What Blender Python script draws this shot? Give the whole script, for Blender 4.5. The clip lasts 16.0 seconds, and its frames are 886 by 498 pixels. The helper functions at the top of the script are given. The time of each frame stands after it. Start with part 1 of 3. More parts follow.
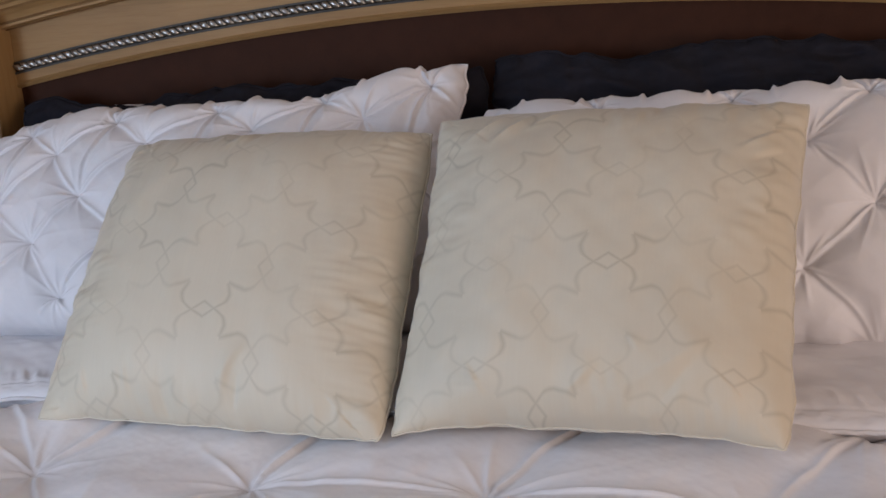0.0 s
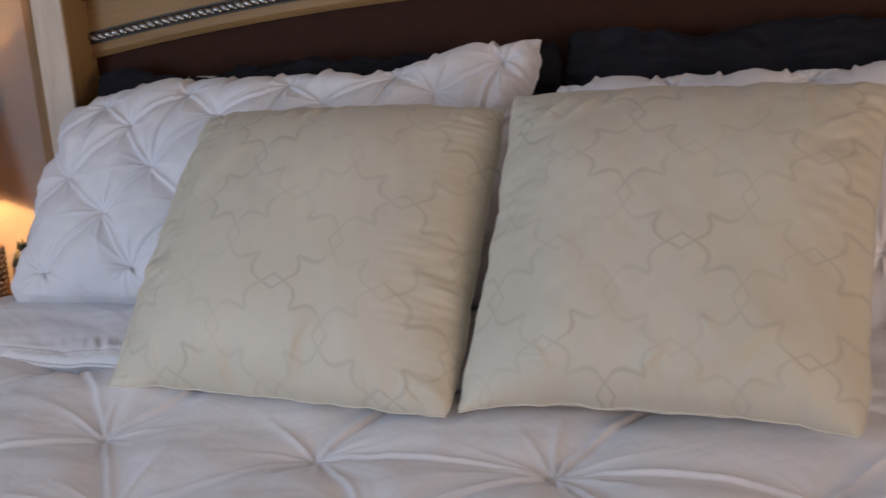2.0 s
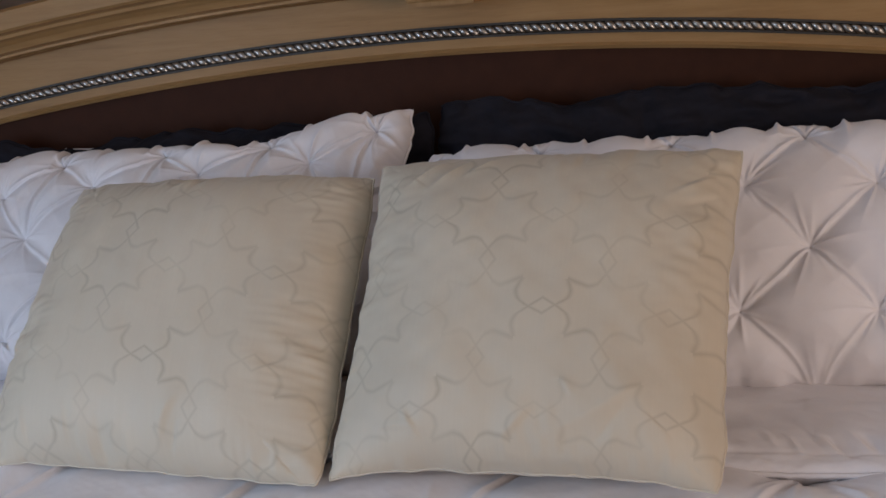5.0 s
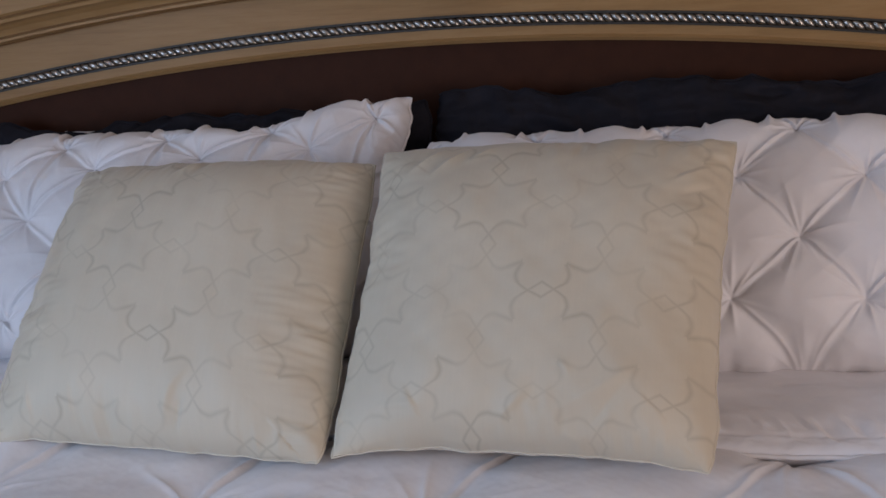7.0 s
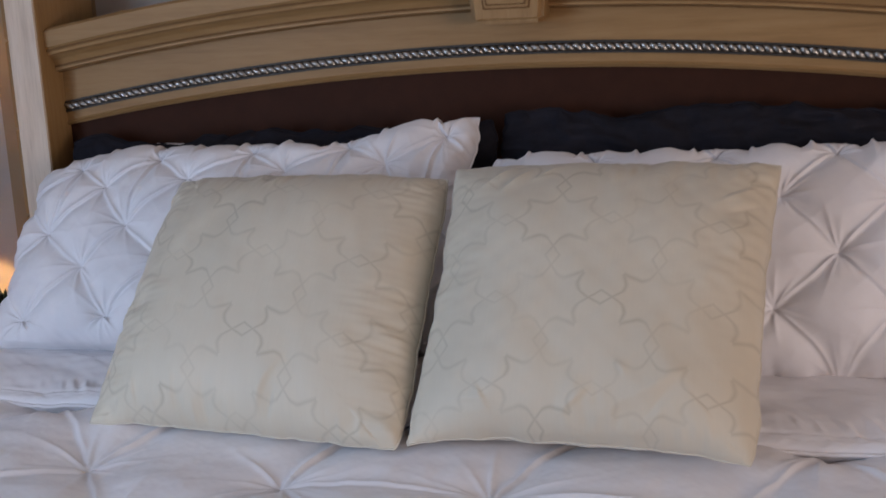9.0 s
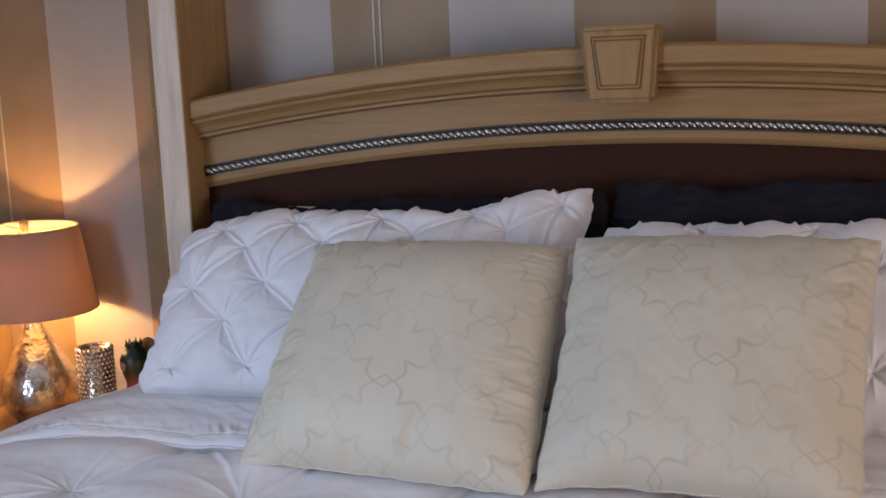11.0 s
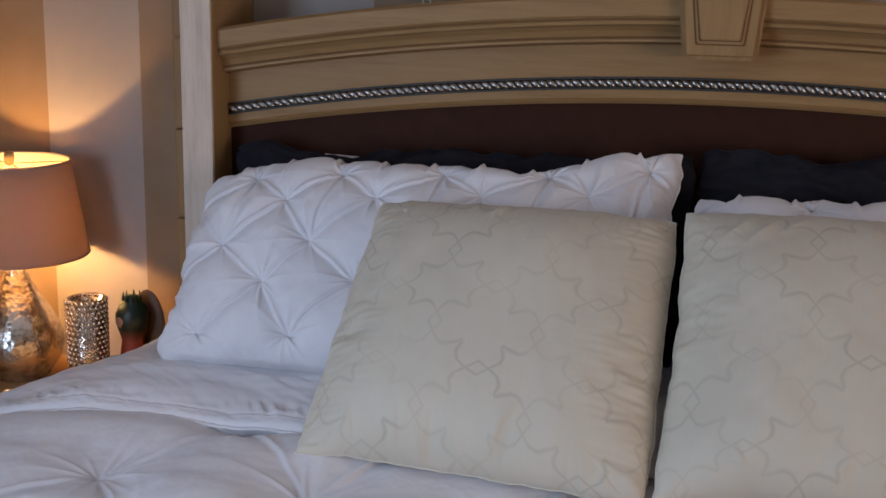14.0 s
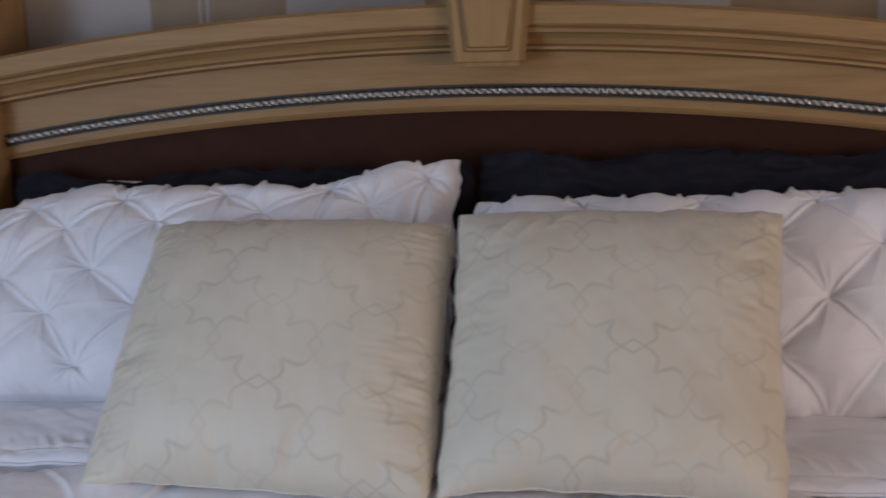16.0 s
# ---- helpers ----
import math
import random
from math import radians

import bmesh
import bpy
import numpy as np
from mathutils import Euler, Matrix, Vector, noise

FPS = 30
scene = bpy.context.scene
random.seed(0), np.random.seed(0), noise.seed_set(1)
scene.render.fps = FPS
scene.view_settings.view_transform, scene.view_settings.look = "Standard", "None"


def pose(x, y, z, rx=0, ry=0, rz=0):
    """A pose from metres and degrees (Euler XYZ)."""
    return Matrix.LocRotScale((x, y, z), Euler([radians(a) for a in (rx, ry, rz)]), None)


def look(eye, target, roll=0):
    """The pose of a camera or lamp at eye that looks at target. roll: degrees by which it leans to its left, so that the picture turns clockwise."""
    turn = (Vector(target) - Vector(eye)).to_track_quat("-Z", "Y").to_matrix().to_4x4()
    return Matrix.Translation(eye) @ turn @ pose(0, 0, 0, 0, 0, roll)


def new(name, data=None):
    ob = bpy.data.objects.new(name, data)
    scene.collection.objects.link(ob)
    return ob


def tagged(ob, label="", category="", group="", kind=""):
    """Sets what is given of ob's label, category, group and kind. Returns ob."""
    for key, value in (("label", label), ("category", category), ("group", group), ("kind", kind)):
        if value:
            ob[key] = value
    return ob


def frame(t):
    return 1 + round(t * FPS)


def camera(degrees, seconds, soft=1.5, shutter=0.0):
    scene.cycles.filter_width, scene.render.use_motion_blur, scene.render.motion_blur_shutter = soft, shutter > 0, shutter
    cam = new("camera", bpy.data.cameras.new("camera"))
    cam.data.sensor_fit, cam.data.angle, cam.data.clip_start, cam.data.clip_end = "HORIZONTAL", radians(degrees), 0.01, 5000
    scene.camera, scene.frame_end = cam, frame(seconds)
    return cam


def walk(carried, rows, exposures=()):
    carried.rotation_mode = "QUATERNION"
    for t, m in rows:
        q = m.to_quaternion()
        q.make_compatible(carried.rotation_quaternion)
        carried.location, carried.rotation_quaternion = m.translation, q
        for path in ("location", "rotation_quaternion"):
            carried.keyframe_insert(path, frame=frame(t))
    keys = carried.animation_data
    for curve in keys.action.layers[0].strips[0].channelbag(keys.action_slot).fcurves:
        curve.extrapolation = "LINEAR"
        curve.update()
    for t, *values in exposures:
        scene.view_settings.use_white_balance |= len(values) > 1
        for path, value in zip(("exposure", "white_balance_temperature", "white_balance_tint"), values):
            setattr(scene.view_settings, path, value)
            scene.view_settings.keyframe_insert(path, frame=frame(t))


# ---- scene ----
EXPOSURES = [(t, e, 6950 if t < 5 else 6500, 19) for t, e in ((0, 0.0), (0.4, -0.22), (1.5, -0.36), (2.5, -0.26), (3.5, -0.27), (4.5, -0.31), (7, -0.32), (8.5, -0.25), (9.5, -0.1), (10.2, 0.0), (12.3, -0.39), (14.5, -0.36), (16, -0.31))]
# camera: seconds, eye, heading (to the left), tilt, lean
cam = camera(38.96, 16.0, soft=1.5, shutter=0.5)
PATH = [
    (0, (0.428, -2.179, 1.377), 14.96, -13.58, -4.94),
    (0.5, (0.420, -2.181, 1.381), 15.78, -13.82, -4.69),
    (1, (0.410, -2.177, 1.367), 17.72, -14.11, -4.56),
    (1.5, (0.406, -2.162, 1.345), 19.05, -13.75, -4.51),
    (2, (0.417, -2.172, 1.373), 18.04, -14.36, -4.54),
    (2.5, (0.440, -2.174, 1.372), 15.03, -14.33, -4.30),
    (3, (0.456, -2.178, 1.364), 12.59, -13.90, -4.14),
    (3.5, (0.453, -2.188, 1.367), 11.20, -13.72, -3.99),
    (4, (0.466, -2.190, 1.372), 10.93, -13.16, -4.14),
    (4.5, (0.455, -2.191, 1.382), 11.12, -11.94, -4.16),
    (4.7, (0.478, -2.180, 1.382), 13.59, -11.75, -4.67),
    (7, (0.458, -2.226, 1.386), 12.66, -12.39, -3.79),
    (7.5, (0.451, -2.263, 1.374), 12.55, -11.90, -3.61),
    (8, (0.430, -2.306, 1.373), 13.12, -12.29, -3.09),
    (8.5, (0.401, -2.331, 1.394), 14.15, -12.66, -3.38),
    (9, (0.457, -2.405, 1.430), 14.57, -11.97, -3.10),
    (9.5, (0.520, -2.546, 1.455), 15.70, -10.41, -3.24),
    (10, (0.589, -2.752, 1.495), 19.25, -8.84, -3.60),
    (10.2, (0.579, -2.736, 1.480), 19.47, -8.23, -3.60),
    (12.3, (0.036, -2.437, 1.520), 12.11, -12.10, 0.12),
    (12.5, (0.015, -2.430, 1.519), 12.03, -12.05, 0.26),
    (13, (-0.015, -2.436, 1.522), 11.59, -11.94, 1.45),
    (13.5, (-0.016, -2.436, 1.507), 11.84, -12.39, 1.46),
    (14, (0.012, -2.422, 1.500), 12.46, -12.53, 1.06),
    (14.5, (0.012, -2.429, 1.510), 12.27, -12.88, 0.92),
    (15, (0.045, -2.429, 1.504), 10.49, -12.54, 0.12),
    (15.5, (0.084, -2.432, 1.506), 8.93, -12.36, -0.58),
    (16, (0.127, -2.430, 1.483), 5.33, -11.48, -1.37),
]


def view(eye, heading, tilt, lean):
    a, b = radians(heading), radians(tilt)
    ahead = Vector((-math.sin(a) * math.cos(b), math.cos(a) * math.cos(b), math.sin(b)))
    return look(eye, Vector(eye) + ahead, lean)


walk(cam, [(t, view(e, h, k, l)) for t, e, h, k, l in PATH], exposures=EXPOSURES)

# ---- light ----
world = bpy.data.worlds.new("sky")
scene.world = world
world.use_nodes = True
wn = world.node_tree.nodes
sky = wn.new("ShaderNodeTexSky")
sky.sky_type = "NISHITA"
sky.sun_disc = False
sky.sun_elevation, sky.sun_rotation = radians(40), radians(200)
world.node_tree.links.new(sky.outputs[0], wn["Background"].inputs[0])
wn["Background"].inputs[1].default_value = 0.08


def window_light(name, m, wide, high, watts, colour):
    data = bpy.data.lights.new(name, "AREA")
    data.shape, data.size, data.size_y, data.energy, data.color = "RECTANGLE", wide, high, watts, colour
    ob = new(name, data)
    ob.matrix_world = m
    return ob


# daylight in the west window opening; the warm east light is an added, unseen source
window_light("window_light_west", look((-1.69, -2.34, 1.24), (0.0, -1.2, 1.0)), 1.1, 1.1, 41, (0.53, 0.75, 1.0))
window_light("east_fill_light", look((2.84, -2.5, 1.25), (0.6, -0.6, 0.95)), 1.2, 1.1, 42, (1.0, 0.875, 0.77))


# ---- materials ----
class Nodes:
    """A small wrapper to write node graphs as expressions."""

    def __init__(self, name):
        self.mat = bpy.data.materials.new(name)
        self.mat.use_nodes = True
        self.t = self.mat.node_tree
        self.bsdf = self.t.nodes["Principled BSDF"]

    def node(self, kind, **sets):
        n = self.t.nodes.new(kind)
        for k, v in sets.items():
            setattr(n, k, v)
        return n

    def put(self, socket, value):
        if isinstance(value, bpy.types.NodeSocket):
            self.t.links.new(value, socket)
        else:
            socket.default_value = value

    def math(self, op, a, b=0.0, c=0.0):
        n = self.node("ShaderNodeMath", operation=op)
        for s, v in zip(n.inputs, (a, b, c)):
            self.put(s, v)
        return n.outputs[0]

    def coords(self, which="Object"):
        return self.node("ShaderNodeTexCoord").outputs[which]

    def scaled(self, vec, x, y, z):
        n = self.node("ShaderNodeMapping")
        self.put(n.inputs["Vector"], vec)
        n.inputs["Scale"].default_value = (x, y, z)
        return n.outputs[0]

    def noise(self, vec, scale, detail=4.0, rough=0.55):
        n = self.node("ShaderNodeTexNoise")
        self.put(n.inputs["Vector"], vec)
        n.inputs["Scale"].default_value, n.inputs["Detail"].default_value = scale, detail
        n.inputs["Roughness"].default_value = rough
        return n.outputs["Fac"]

    def ramp(self, fac, stops, mode="LINEAR"):
        n = self.node("ShaderNodeValToRGB")
        n.color_ramp.interpolation = mode
        e = n.color_ramp.elements
        while len(e) < len(stops):
            e.new(0.5)
        for el, (p, c) in zip(e, stops):
            el.position, el.color = p, (*c, 1)
        self.put(n.inputs[0], fac)
        return n.outputs[0]

    def mix(self, fac, a, b, blend="MIX"):
        n = self.node("ShaderNodeMix", data_type="RGBA", blend_type=blend)
        self.put(n.inputs[0], fac)
        for s, v in ((n.inputs[6], a), (n.inputs[7], b)):
            self.put(s, v if isinstance(v, bpy.types.NodeSocket) else (*v, 1))
        return n.outputs[2]

    def bump(self, height, strength=0.3, distance=0.002):
        n = self.node("ShaderNodeBump")
        n.inputs["Strength"].default_value, n.inputs["Distance"].default_value = strength, distance
        self.put(n.inputs["Height"], height)
        self.t.links.new(n.outputs[0], self.bsdf.inputs["Normal"])

    def done(self, colour, rough, metal=0.0, **more):
        self.put(self.bsdf.inputs["Base Color"], colour if isinstance(colour, bpy.types.NodeSocket) else (*colour, 1))
        self.put(self.bsdf.inputs["Roughness"], rough)
        self.put(self.bsdf.inputs["Metallic"], metal)
        for k, v in more.items():
            self.put(self.bsdf.inputs[k.replace("_", " ")], v)
        return self.mat


def cloth(name, a, b, rough=0.8, sheen=0.2, weave=900, crumple=0.18, gloss=0.3):
    n = Nodes(name)
    o = n.coords()
    big, fine = n.noise(o, 14, 5, 0.6), n.noise(o, weave, 2)
    soft = n.noise(n.scaled(o, 1.0, 1.2, 1.0), 42, 3, 0.5)
    n.bump(n.math("ADD", soft, n.math("MULTIPLY", fine, 0.12)), crumple, 0.004)
    return n.done(n.ramp(big, [(0.3, a), (0.7, b)]), rough, Sheen_Weight=sheen, Sheen_Roughness=0.4, Specular_IOR_Level=gloss)


def wood(name, dark, mid, light, along="x", rough=0.52, scale=1.0):
    n = Nodes(name)
    o = n.coords()
    s = (3, 40, 40) if along == "x" else (40, 40, 3)
    grain = n.noise(n.scaled(o, *[v * scale for v in s]), 1.6, 6, 0.62)
    fine = n.noise(n.scaled(o, *[v * 5 * scale for v in s]), 1.5, 3)
    blotch = n.noise(o, 3.0, 3)
    c = n.ramp(grain, [(0.28, dark), (0.5, mid), (0.72, light)])
    c = n.mix(0.35, c, n.ramp(blotch, [(0.3, mid), (0.7, light)]))
    c = n.mix(n.math("MULTIPLY", n.ramp(fine, [(0.54, (0, 0, 0)), (0.74, (1, 1, 1))]), 0.28), c, dark)
    n.bump(n.math("ADD", grain, fine), 0.12, 0.002)
    return n.done(c, rough, Specular_IOR_Level=0.28)


def jacquard(name, ground, figure):
    """Cream satin with a woven lattice of pointed four-lobed cells."""
    n = Nodes(name)
    uv = n.node("ShaderNodeUVMap").outputs[0]
    wob = n.node("ShaderNodeTexNoise")
    n.put(wob.inputs["Vector"], uv)
    wob.inputs["Scale"].default_value = 9
    sep = n.node("ShaderNodeSeparateXYZ")
    n.put(sep.inputs[0], uv)
    fold = []
    half = (0.082, 0.0675)
    for axis, shift in ((0, -0.241), (1, 0.422)):
        v = n.math("ADD", n.math("DIVIDE", sep.outputs[axis], 2 * half[axis]), shift)
        v = n.math("ADD", v, n.math("MULTIPLY", n.math("SUBTRACT", wob.outputs["Fac"], 0.5), 0.09))
        fold.append(n.math("MULTIPLY", n.math("ABSOLUTE", n.math("SUBTRACT", n.math("FRACT", v), 0.5)), 2 * half[axis]))

    def half_width(b):
        """Half the width of a lobe, b metres in from where it meets the next cell's."""
        bend = n.math("DIVIDE", n.math("MAXIMUM", n.math("SUBTRACT", 0.024, n.math("MAXIMUM", b, 0.0)), 0.0), 0.027)
        bulge = n.math("MULTIPLY", 0.0365, n.math("SQRT", n.math("MAXIMUM", n.math("SUBTRACT", 1.0, n.math("MULTIPLY", bend, bend)), 0.0)))
        foot = n.math("MULTIPLY", n.math("MAXIMUM", n.math("SUBTRACT", b, 0.024), 0.0), -0.35)
        return n.math("MINIMUM", n.math("ADD", bulge, foot), n.math("ADD", n.math("MULTIPLY", b, 1.5), 0.0165))

    lines = []
    for across, along, reach, cusp in ((fold[0], fold[1], half[1], 0.0285), (fold[1], fold[0], half[0], 0.031)):
        inward = n.math("SUBTRACT", reach, along)
        outside = n.math("GREATER_THAN", along, cusp)
        for b in (inward, n.math("MULTIPLY", inward, -1.0)):
            away = n.math("ABSOLUTE", n.math("SUBTRACT", across, half_width(b)))
            stroke = n.math("SUBTRACT", 1.0, n.math("SMOOTH_MIN", n.math("DIVIDE", away, 0.0054), 1.0, 0.3))
            lines.append(n.math("MULTIPLY", n.math("MAXIMUM", stroke, 0.0), outside))
    line = n.math("MAXIMUM", n.math("MAXIMUM", lines[0], lines[1]), n.math("MAXIMUM", lines[2], lines[3]))
    worn = n.noise(uv, 7, 2)
    line = n.math("MULTIPLY", line, n.ramp(worn, [(0.36, (0.25,) * 3), (0.62, (1,) * 3)]))
    o = n.coords()
    big = n.noise(o, 6, 4)
    thread = n.noise(n.scaled(uv, 1, 0.08, 1), 1400, 2)
    slub = n.noise(n.scaled(uv, 1, 0.05, 1), 260, 3)
    base = n.ramp(big, [(0.3, ground), (0.7, tuple(c * 0.93 for c in ground))])
    base = n.mix(n.math("MULTIPLY", n.math("SUBTRACT", slub, 0.35), 0.35), base, tuple(c * 0.8 for c in ground))
    soft = n.noise(o, 30, 3)
    n.bump(n.math("ADD", n.math("MULTIPLY", soft, 0.8), n.math("ADD", n.math("MULTIPLY", line, -0.25), n.math("MULTIPLY", thread, 0.06))), 0.16, 0.004)
    return n.done(n.mix(n.math("MULTIPLY", line, 0.64), base, figure), n.math("ADD", 0.56, n.math("MULTIPLY", line, 0.2)),
                  Sheen_Weight=0.25, Sheen_Roughness=0.35, Specular_IOR_Level=0.3)


def plain(name, colour, rough, metal=0.0, vary=0.12, scale=20, bump=0.1, **more):
    n = Nodes(name)
    o = n.coords()
    f = n.noise(o, scale, 5)
    n.bump(n.noise(o, scale * 8, 3), bump, 0.002)
    return n.done(n.ramp(f, [(0.3, tuple(c * (1 - vary) for c in colour)), (0.7, tuple(min(1, c * (1 + vary)) for c in colour))]), rough, metal, **more)


def striped_wall(name, edges, colours, lo, hi):
    """Vertical bands of two wall paints, at the given edges along the wall."""
    n = Nodes(name)
    o = n.coords()
    sep = n.node("ShaderNodeSeparateXYZ")
    n.put(sep.inputs[0], o)
    fac = n.math("DIVIDE", n.math("SUBTRACT", sep.outputs[0], lo), hi - lo)
    stops = [((e - lo) / (hi - lo), c) for e, c in zip(edges, colours)]
    c = n.ramp(fac, stops, "CONSTANT")
    c = n.mix(0.12, c, n.ramp(n.noise(o, 5, 5), [(0.3, (0.25, 0.2, 0.15)), (0.7, (0.75, 0.72, 0.68))]))
    n.bump(n.noise(o, 320, 4), 0.12, 0.001)
    return n.done(c, 0.55)


WHITE = cloth("white_cotton", (0.74, 0.715, 0.735), (0.80, 0.775, 0.79))
SHEET = cloth("white_sateen", (0.75, 0.725, 0.745), (0.80, 0.775, 0.79), rough=0.65, crumple=0.10)
NAVY = cloth("navy_cotton", (0.013, 0.0125, 0.017), (0.020, 0.019, 0.026), rough=0.9, sheen=0.0, gloss=0.12)
CREAM = jacquard("cream_jacquard", (0.60, 0.53, 0.42), (0.40, 0.35, 0.268))
CREAM_PLAIN = cloth("cream_piping", (0.56, 0.50, 0.41), (0.60, 0.54, 0.44), rough=0.6, crumple=0.08)
OAK = wood("honey_oak", (0.215, 0.115, 0.043), (0.31, 0.177, 0.071), (0.365, 0.22, 0.096))
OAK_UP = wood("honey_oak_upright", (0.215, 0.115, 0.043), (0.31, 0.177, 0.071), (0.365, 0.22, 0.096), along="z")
DARK_LINE = plain("dark_brown", (0.17, 0.09, 0.038), 0.8, Specular_IOR_Level=0.1)
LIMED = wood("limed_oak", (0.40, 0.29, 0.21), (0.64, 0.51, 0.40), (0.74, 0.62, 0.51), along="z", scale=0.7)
LEATHER = plain("brown_leather", (0.042, 0.015, 0.008), 0.65, scale=30, bump=0.25, Specular_IOR_Level=0.12)
PEWTER = plain("pewter", (0.40, 0.385, 0.36), 0.36, 1.0, vary=0.25, scale=60)
PEWTER_DARK = plain("dark_pewter", (0.045, 0.04, 0.035), 0.6, 0.3)
TAN, SILVER = (0.29, 0.18, 0.085), (0.44, 0.385, 0.345)


# ---- geometry helpers ----
def mesh_of(name, verts, faces, material, smooth=True, uvs=None):
    me = bpy.data.meshes.new(name)
    me.from_pydata([tuple(v) for v in verts], [], faces)
    me.materials.append(material)
    if smooth:
        me.polygons.foreach_set("use_smooth", [True] * len(me.polygons))
    if uvs is not None:
        layer = me.uv_layers.new(name="UVMap")
        idx = np.empty(len(me.loops), dtype=np.int32)
        me.loops.foreach_get("vertex_index", idx)
        layer.data.foreach_set("uv", np.asarray(uvs, dtype=np.float32)[idx].ravel())
    me.update()
    return me


def thing(name, label, category, at=(0, 0, 0), group="", kind=""):
    ob = new(name)
    ob.location = at
    ob.empty_display_size = 0.1
    return tagged(ob, label, category, group, kind)


def part(name, me, parent, label=""):
    """Links a mesh, given in world metres, as one part under a thing or a part."""
    if isinstance(me, tuple):
        me = built(name, *me)
    ob = new(name, me)
    ob.parent = parent
    if parent.parent is None:
        ob.matrix_parent_inverse = parent.matrix_basis.inverted()
    return tagged(ob, label)


def built(name, bm, material, smooth=False):
    bmesh.ops.recalc_face_normals(bm, faces=bm.faces)
    me = bpy.data.meshes.new(name)
    bm.to_mesh(me)
    bm.free()
    me.materials.append(material)
    if smooth:
        me.polygons.foreach_set("use_smooth", [True] * len(me.polygons))
    return me


def box(lo, hi, bevel=0.0, segments=2):
    bm = bmesh.new()
    bmesh.ops.create_cube(bm, size=1.0)
    for v in bm.verts:
        v.co = [a + (c + 0.5) * (b - a) for a, b, c in zip(lo, hi, v.co)]
    if bevel:
        bmesh.ops.bevel(bm, geom=bm.edges[:], offset=bevel, segments=segments, affect="EDGES", profile=0.6)
    return bm


def lathe(profile, centre, steps=48, close=True):
    """A turned body: profile of (radius, height)."""
    bm = bmesh.new()
    rings = []
    for r, z in profile:
        rings.append([bm.verts.new((centre[0] + r * math.cos(a), centre[1] + r * math.sin(a), centre[2] + z))
                      for a in (2 * math.pi * i / steps for i in range(steps))])
    for lo, hi in zip(rings, rings[1:]):
        for i in range(steps):
            bm.faces.new((lo[i], lo[(i + 1) % steps], hi[(i + 1) % steps], hi[i]))
    if close:
        bm.faces.new(rings[0][::-1])
        bm.faces.new(rings[-1])
    return bm


def tube(points, radius, sides=8, closed=False):
    pts = [Vector(p) for p in points]
    n = len(pts)
    bm = bmesh.new()
    rings = []
    for i, p in enumerate(pts):
        a = pts[(i - 1) % n] if closed or i > 0 else p
        b = pts[(i + 1) % n] if closed or i < n - 1 else p
        d = (b - a).normalized()
        side = d.cross(Vector((0.13, 0.31, 0.94))).normalized()
        up = side.cross(d)
        rings.append([bm.verts.new(p + radius * (math.cos(q) * side + math.sin(q) * up)) for q in (2 * math.pi * k / sides for k in range(sides))])
    pairs = list(zip(rings, rings[1:])) + ([(rings[-1], rings[0])] if closed else [])
    for lo, hi in pairs:
        for k in range(sides):
            bm.faces.new((lo[k], lo[(k + 1) % sides], hi[(k + 1) % sides], hi[k]))
    if not closed:
        bm.faces.new(rings[0][::-1])
        bm.faces.new(rings[-1])
    return bm


def waves(X, Y, scale, seed, octaves=3):
    """Smooth random field on arrays."""
    rng = np.random.default_rng(seed)
    out = np.zeros_like(X)
    amp = 1.0
    for o in range(octaves):
        for _ in range(7):
            a, ph = rng.uniform(0, math.pi), rng.uniform(0, 2 * math.pi)
            k = 2 * math.pi / scale * (1.9 ** o) * rng.uniform(0.6, 1.4)
            out += amp * np.sin(k * (X * math.cos(a) + Y * math.sin(a)) + ph) / 4
        amp *= 0.5
    return out


